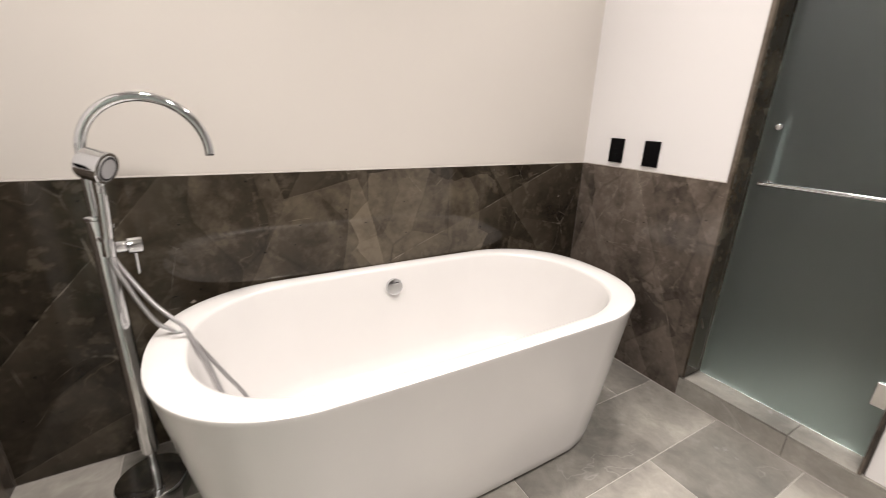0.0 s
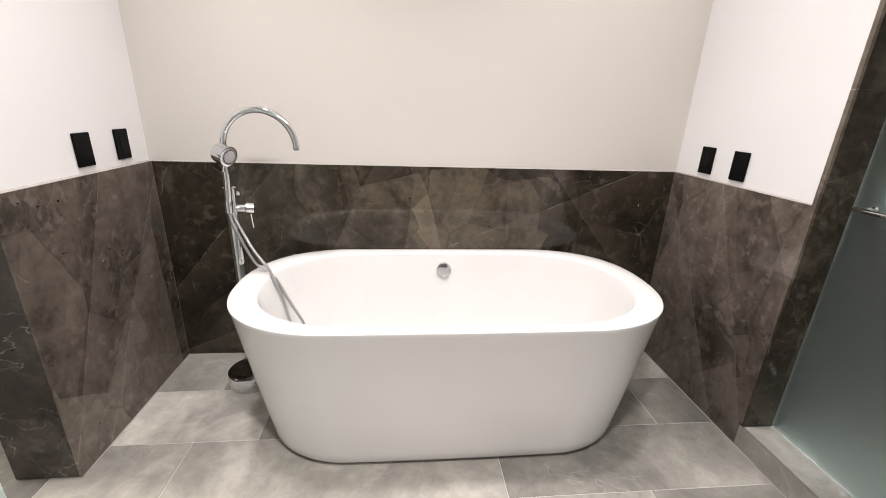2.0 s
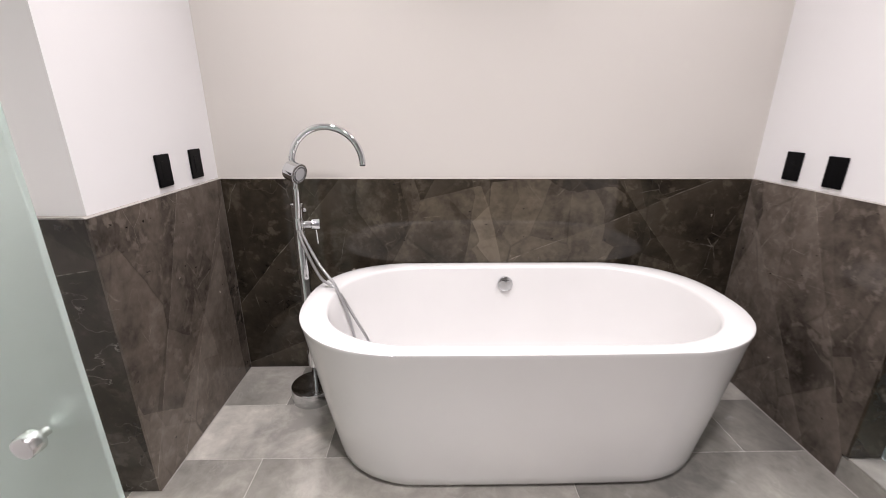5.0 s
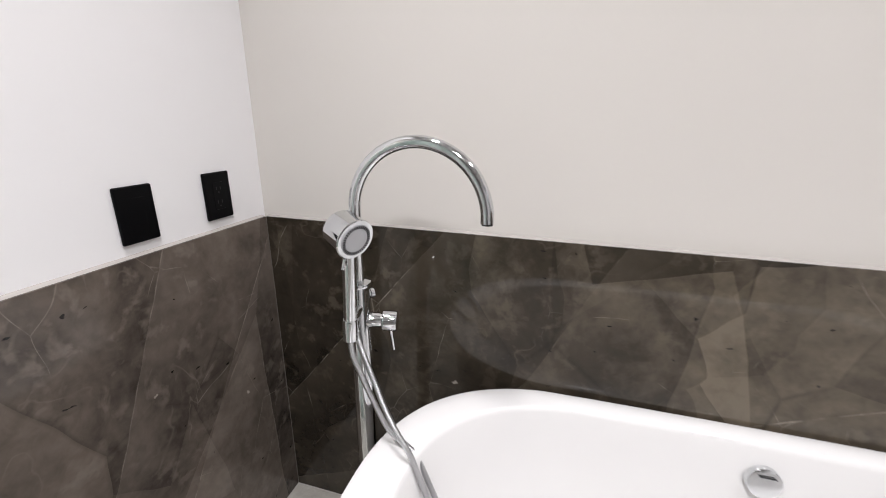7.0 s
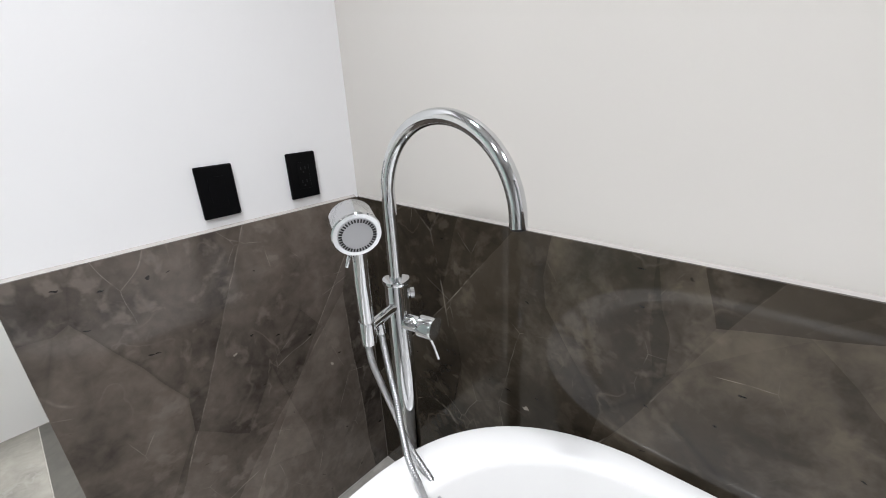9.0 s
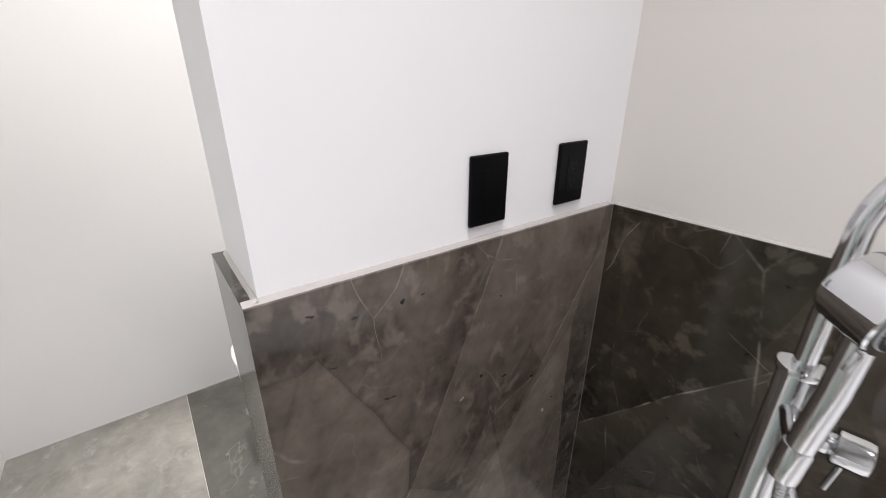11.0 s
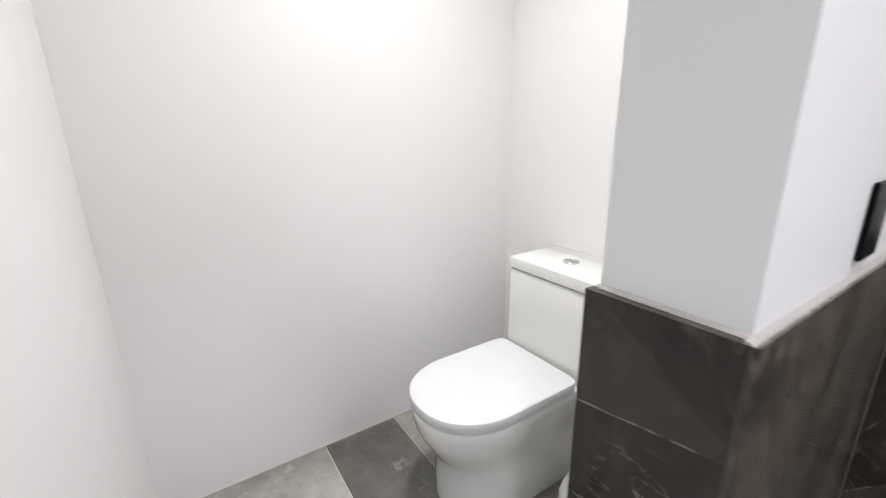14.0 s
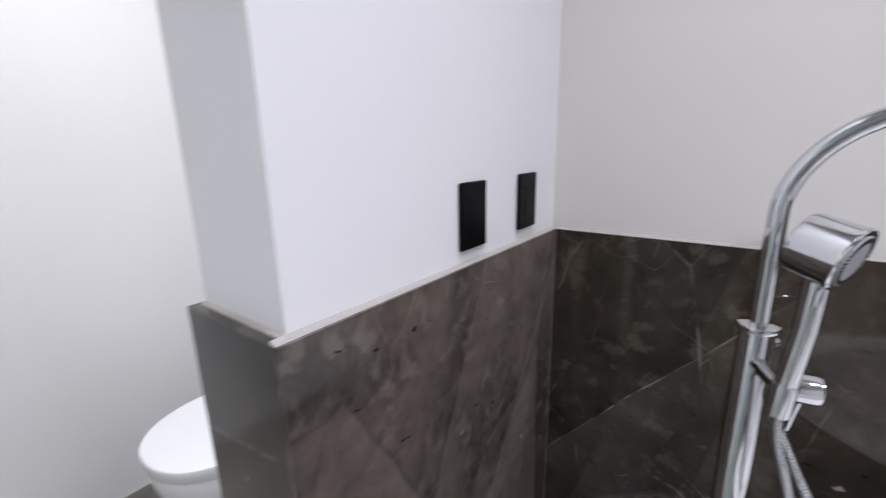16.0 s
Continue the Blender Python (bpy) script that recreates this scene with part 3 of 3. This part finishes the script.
mixer = part("mixer_body", turned([(0.017, 0.010), (0.017, 0.046), (0.0155, 0.048), (0.0155, 0.050), (0.0215, 0.051), (0.0235, 0.053), (0.0235, 0.080), (0.0225, 0.083)], (CX, CY, 0.844), mix_way), CHROME, faucet, "", True)
part("mixer_cap", turned([(0.0224, 0.0825), (0.0222, 0.0845), (0.0, 0.085)], (CX, CY, 0.844), mix_way), CHROME, mixer, "flat end cap", True)
tip = Vector((CX, CY, 0.844)) + mix_way * 0.067
part("lever", sweep([tip + Vector((0, 0.002, -0.018)), tip + Vector((-0.003, 0.018, -0.055)), tip + Vector((-0.006, 0.032, -0.092)), tip + Vector((-0.006, 0.0325, -0.094))], 0.0042, 12), CHROME, mixer, "thin lever", True)
part("diverter", turned([(0.009, 0.015), (0.009, 0.025), (0.0115, 0.026), (0.0115, 0.034), (0.009, 0.036), (0.0, 0.0365)], (CX, CY, 0.901), Vector((0.62, 0.78, 0.0)).normalized(), 20), CHROME, faucet, "small diverter knob", True)
HB = Vector((-0.207, 1.832, 0.882))
part("bracket", sweep([Vector((CX, CY, 0.879)), Vector((CX, CY, 0.879)).lerp(HB, 0.5), HB + Vector((0, 0.008, 0.002))], 0.0105, 18), CHROME, faucet, "", True)
part("holder_ring", turned([(0.0105, -0.032), (0.0145, -0.029), (0.0150, 0.014), (0.0140, 0.018)], HB, (0.06, -0.02, 1)), CHROME, faucet, "", True)
HEAD = Vector((-0.190, 1.820, 1.078))
face_way = Vector((0.87, -0.42, -0.28)).normalized()
handset = part("handset", joined(sweep([HB + Vector((0.001, 0, 0.012)), HB.lerp(HEAD, 0.5), HEAD + Vector((-0.006, 0.006, -0.03))], 0.0135, 18),
                                 turned([(0.027, -0.036), (0.034, -0.0335), (0.0372, -0.028), (0.0388, 0.014), (0.0398, 0.0165), (0.0398, 0.0185), (0.038, 0.0205), (0.032, 0.0206)], HEAD, face_way, 40)), CHROME, faucet, "chrome hand shower", True)
part("spray_face", turned([(0.0315, 0.0190), (0.0312, 0.0218), (0.0, 0.0226)], HEAD, face_way, 40), FACEGREY, handset, "grey spray face with a ring of nozzles", True)
spin = Vector((0, 0, 1)).rotation_difference(face_way).to_matrix()
ring_slots = []
for k in range(36):
    a = 2 * math.pi * k / 36
    m = Matrix.Translation(HEAD + face_way * 0.0222 + spin @ Vector((0.0268 * math.cos(a), 0.0268 * math.sin(a), 0))) @ (spin.to_4x4()) @ Matrix.Rotation(a, 4, "Z") @ Matrix.Diagonal((0.0055, 0.0023, 0.0016, 1))
    bm = bmesh.new()
    bmesh.ops.create_cube(bm, size=1.0, matrix=m)
    ring_slots.append(bm)
part("nozzle_ring", joined(*ring_slots), DARKHOLE, handset, "ring of dark nozzles")
part("spray_selector", turned(round_rod(0.0035, 0.02, 0.001), HEAD + spin @ Vector((0.0, 0.0, 0.010)) + Vector((-0.012, -0.010, -0.040)), (-0.2, -0.3, -1), 10), CHROME, handset, "small selector pin", True)
part("hose_nut", turned([(0.008, 0.0), (0.0095, 0.001), (0.0095, 0.022), (0.008, 0.026)], (-0.215, 1.866, 0.853), (0, 0, 1), 16), CHROME, faucet, "", True)
HOSE = [(-0.206, 1.803, 0.862), (-0.201, 1.803, 0.820), (-0.188, 1.808, 0.775), (-0.166, 1.818, 0.700), (-0.139, 1.827, 0.636), (-0.108, 1.829, 0.608), (-0.073, 1.827, 0.582), (-0.032, 1.820, 0.510), (0.004, 1.811, 0.445), (0.048, 1.801, 0.368), (0.067, 1.790, 0.308), (0.066, 1.770, 0.248), (0.050, 1.750, 0.215),
        (0.033, 1.756, 0.236), (0.021, 1.785, 0.282), (-0.003, 1.800, 0.362), (-0.034, 1.804, 0.490), (-0.056, 1.798, 0.560), (-0.074, 1.788, 0.622), (-0.100, 1.788, 0.662), (-0.134, 1.803, 0.702), (-0.161, 1.819, 0.745), (-0.184, 1.828, 0.790), (-0.203, 1.836, 0.830), (-0.213, 1.839, 0.862)]
HOSE = [(x - 0.002, y + 0.027 * min(1.0, max(0.0, (z - 0.30) / 0.4)), z - 0.005 * min(1.0, max(0.0, (z - 0.6) / 0.2))) for x, y, z in HOSE]
part("hose", sweep(smooth_path(HOSE, 56), lambda s: 0.0062 + 0.00035 * math.sin(s * 2 * math.pi / 0.0044), 10), HOSE_STEEL, faucet, "ribbed flexible chrome hose", True)


# ---- toilet ----
TX = -1.445


def bowl_ring(half, front, back, z, n=64, power=2.5):
    """D-shaped outline: round towards the front (low y), squarer at the back."""
    out = []
    mid = front + half * 1.15
    for k in range(n):
        a = 2 * math.pi * k / n
        c, s = math.cos(a), math.sin(a)
        if s < 0:
            x = math.copysign(abs(c) ** 0.90, c) * half
            y = mid + (mid - front) * -abs(s) ** 0.95
        else:
            x = math.copysign(abs(c) ** 0.13, c) * half
            y = mid + (back - mid) * abs(s) ** 0.13
        out.append(Vector((TX + x, y, z)))
    return out


toilet = thing("toilet", (TX, 1.85, 0.0), "white ceramic one-piece toilet with closed lid on the floor", "toilet")
part("bowl", loft([bowl_ring(*r) for r in ((0.150, 1.530, 2.16, 0.0), (0.156, 1.522, 2.16, 0.006), (0.156, 1.520, 2.165, 0.10), (0.152, 1.516, 2.17, 0.18), (0.155, 1.495, 2.18, 0.225), (0.172, 1.465, 2.19, 0.275), (0.183, 1.447, 2.20, 0.32), (0.187, 1.442, 2.20, 0.355), (0.188, 1.441, 2.20, 0.378), (0.184, 1.446, 2.195, 0.386))]), CERAMIC, toilet, "", True)
part("seat", loft([bowl_ring(*r) for r in ((0.178, 1.451, 1.933, 0.3865), (0.183, 1.446, 1.937, 0.3870), (0.183, 1.446, 1.937, 0.3895), (0.178, 1.451, 1.933, 0.3900))]), SEATWHITE, toilet, "", True)
part("seat_lid", loft([bowl_ring(*r) for r in ((0.186, 1.442, 1.938, 0.3905), (0.1905, 1.437, 1.942, 0.3912), (0.1912, 1.436, 1.943, 0.3925), (0.1912, 1.436, 1.943, 0.4250), (0.1904, 1.437, 1.9425, 0.4268), (0.1885, 1.4395, 1.941, 0.4276), (0.182, 1.447, 1.936, 0.4280))]), SEATWHITE, toilet, "white plastic closed lid", True)


def tank_ring(wide, front, back, z, bulge=0.012, n=16):
    pts = []
    r = 0.013
    for cx, cy, a0 in ((TX + wide - r, back - r, 0), (TX - wide + r, back - r, 90), (TX - wide + r, front + r, 180), (TX + wide - r, front + r, 270)):
        for k in range(n):
            a = radians(a0 + 90 * k / (n - 1))
            pts.append(Vector((cx + r * math.cos(a), cy + r * math.sin(a) - (bulge * (1 - ((cx - TX) / wide) ** 2) if a0 >= 180 else 0), z)))
    return pts


part("tank", loft([tank_ring(*r) for r in ((0.182, 1.950, 2.190, 0.30), (0.184, 1.956, 2.205, 0.36), (0.1865, 1.962, 2.222, 0.42), (0.191, 1.970, 2.226, 0.55), (0.1935, 1.974, 2.228, 0.7140), (0.1925, 1.975, 2.227, 0.7155), (0.180, 1.987, 2.222, 0.7160))]), CERAMIC, toilet, "", True)
lid = part("tank_lid", loft([tank_ring(*r) for r in ((0.180, 1.987, 2.222, 0.7158), (0.180, 1.987, 2.222, 0.7216), (0.1948, 1.971, 2.231, 0.7218), (0.1955, 1.970, 2.232, 0.7226), (0.1955, 1.970, 2.232, 0.7595), (0.1946, 1.971, 2.231, 0.7618), (0.192, 1.974, 2.229, 0.7634))]), CERAMIC, toilet, "", True)
button = part("flush_button", turned([(0.030, -0.002), (0.030, 0.003), (0.0285, 0.0045), (0.027, 0.003), (0.0265, 0.0042), (0.0, 0.0048)], (TX, 2.095, 0.764), segs=32), CHROME, lid, "round chrome dual flush button", True)
part("button_gap", box(TX - 0.0260, TX + 0.0260, 2.0943, 2.0957, 0.7683, 0.7691), DARKHOLE, lid, "split line of the button")


# ---- bags beside the toilet ----
def crumpled(profile, at, lean, squash, amount, seed, segs=40):
    rings = []
    for i, (r, h) in enumerate(profile):
        ring = []
        for k in range(segs):
            a = 2 * math.pi * k / segs
            d = Vector((math.cos(a), math.sin(a) * squash, 0))
            wave = noise.noise(Vector((math.cos(a) * 2.2 + seed, math.sin(a) * 2.2, h * 9.0))) + 0.5 * noise.noise(Vector((math.cos(a) * 6 + seed, math.sin(a) * 6, h * 22.0)))
            ring.append(Vector(at) + d * r * (1 + amount * wave) + Vector((lean[0] * h, lean[1] * h, h + 0.006 * wave * (i > 0))))
        rings.append(ring)
    return loft(rings)


def even(profile, steps=5):
    return [(p.x, p.y) for p in smooth_path([(r, h, 0) for r, h in profile], steps)]


grey_bag = thing("plastic_bag", (-1.16, 1.93, 0.0), "dark grey plastic bag rolled up beside the toilet", "bag")
part("bag_body", crumpled(even([(0.030, 0.001), (0.048, 0.03), (0.050, 0.15), (0.046, 0.28), (0.045, 0.36), (0.036, 0.405), (0.024, 0.41), (0.014, 0.395)]), (-1.15, 1.935, 0.0), (-0.05, -0.08), 0.8, 0.24, 3.0), GREYBAG, grey_bag, "", True)
part("drawstring", sweep(smooth_path([(-1.205, 1.885, 0.405), (-1.192, 1.872, 0.416), (-1.175, 1.882, 0.420), (-1.162, 1.870, 0.414), (-1.148, 1.885, 0.420), (-1.136, 1.895, 0.408)], 8), 0.003, 8), WHITEBAG, grey_bag, "white drawstring", True)
white_bag = thing("plastic_bag", (-1.17, 1.84, 0.0), "small crumpled white plastic bag standing on the floor", "bag")
part("bag_body", crumpled(even([(0.030, 0.001), (0.046, 0.02), (0.044, 0.08), (0.036, 0.13), (0.022, 0.175), (0.014, 0.205), (0.008, 0.215)]), (-1.175, 1.835, 0.0), (0.06, 0.02), 0.8, 0.32, 9.0), WHITEBAG, white_bag, "", True)

# ---- ceiling lamps ----
for (x, y), power, beam in zip(DOWNLIGHTS, LAMP_POWER, LAMP_SPREAD):
    lamp = thing("ceiling_light", (x, y, CEILING), "small round white recessed ceiling downlight, lit", "light", "recessed ceiling lights")
    part("trim_ring", turned([(0.036, 0.0), (0.036, -0.003), (0.046, -0.005), (0.050, -0.004), (0.051, 0.0)], (x, y, CEILING), segs=28), WHITE, lamp, "", True)
    part("diffuser", turned([(0.0355, -0.001), (0.0, -0.0012)], (x, y, CEILING), segs=28), GLOW, lamp, "glowing diffuser", True)
    light = bpy.data.lights.new("downlight", "AREA")
    light.shape, light.size, light.energy, light.color = "DISK", 0.22, power, WARM_WHITE if x < -0.9 else COOL_WHITE
    light.spread = radians(beam)
    spot = new("downlight", light)
    spot.matrix_world = pose(x, y, CEILING - 0.012)

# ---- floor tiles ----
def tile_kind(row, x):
    """Picks the tone by course and place: darker by the toilet, paler in the tub's niche, where light is put into the
    colour.
    """
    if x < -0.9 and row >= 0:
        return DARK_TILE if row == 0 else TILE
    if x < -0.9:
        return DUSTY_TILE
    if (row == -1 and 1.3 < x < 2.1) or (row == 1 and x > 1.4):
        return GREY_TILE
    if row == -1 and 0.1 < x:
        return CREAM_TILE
    return LIT_PALE_TILE if row == 1 and x < 0.2 else TILE


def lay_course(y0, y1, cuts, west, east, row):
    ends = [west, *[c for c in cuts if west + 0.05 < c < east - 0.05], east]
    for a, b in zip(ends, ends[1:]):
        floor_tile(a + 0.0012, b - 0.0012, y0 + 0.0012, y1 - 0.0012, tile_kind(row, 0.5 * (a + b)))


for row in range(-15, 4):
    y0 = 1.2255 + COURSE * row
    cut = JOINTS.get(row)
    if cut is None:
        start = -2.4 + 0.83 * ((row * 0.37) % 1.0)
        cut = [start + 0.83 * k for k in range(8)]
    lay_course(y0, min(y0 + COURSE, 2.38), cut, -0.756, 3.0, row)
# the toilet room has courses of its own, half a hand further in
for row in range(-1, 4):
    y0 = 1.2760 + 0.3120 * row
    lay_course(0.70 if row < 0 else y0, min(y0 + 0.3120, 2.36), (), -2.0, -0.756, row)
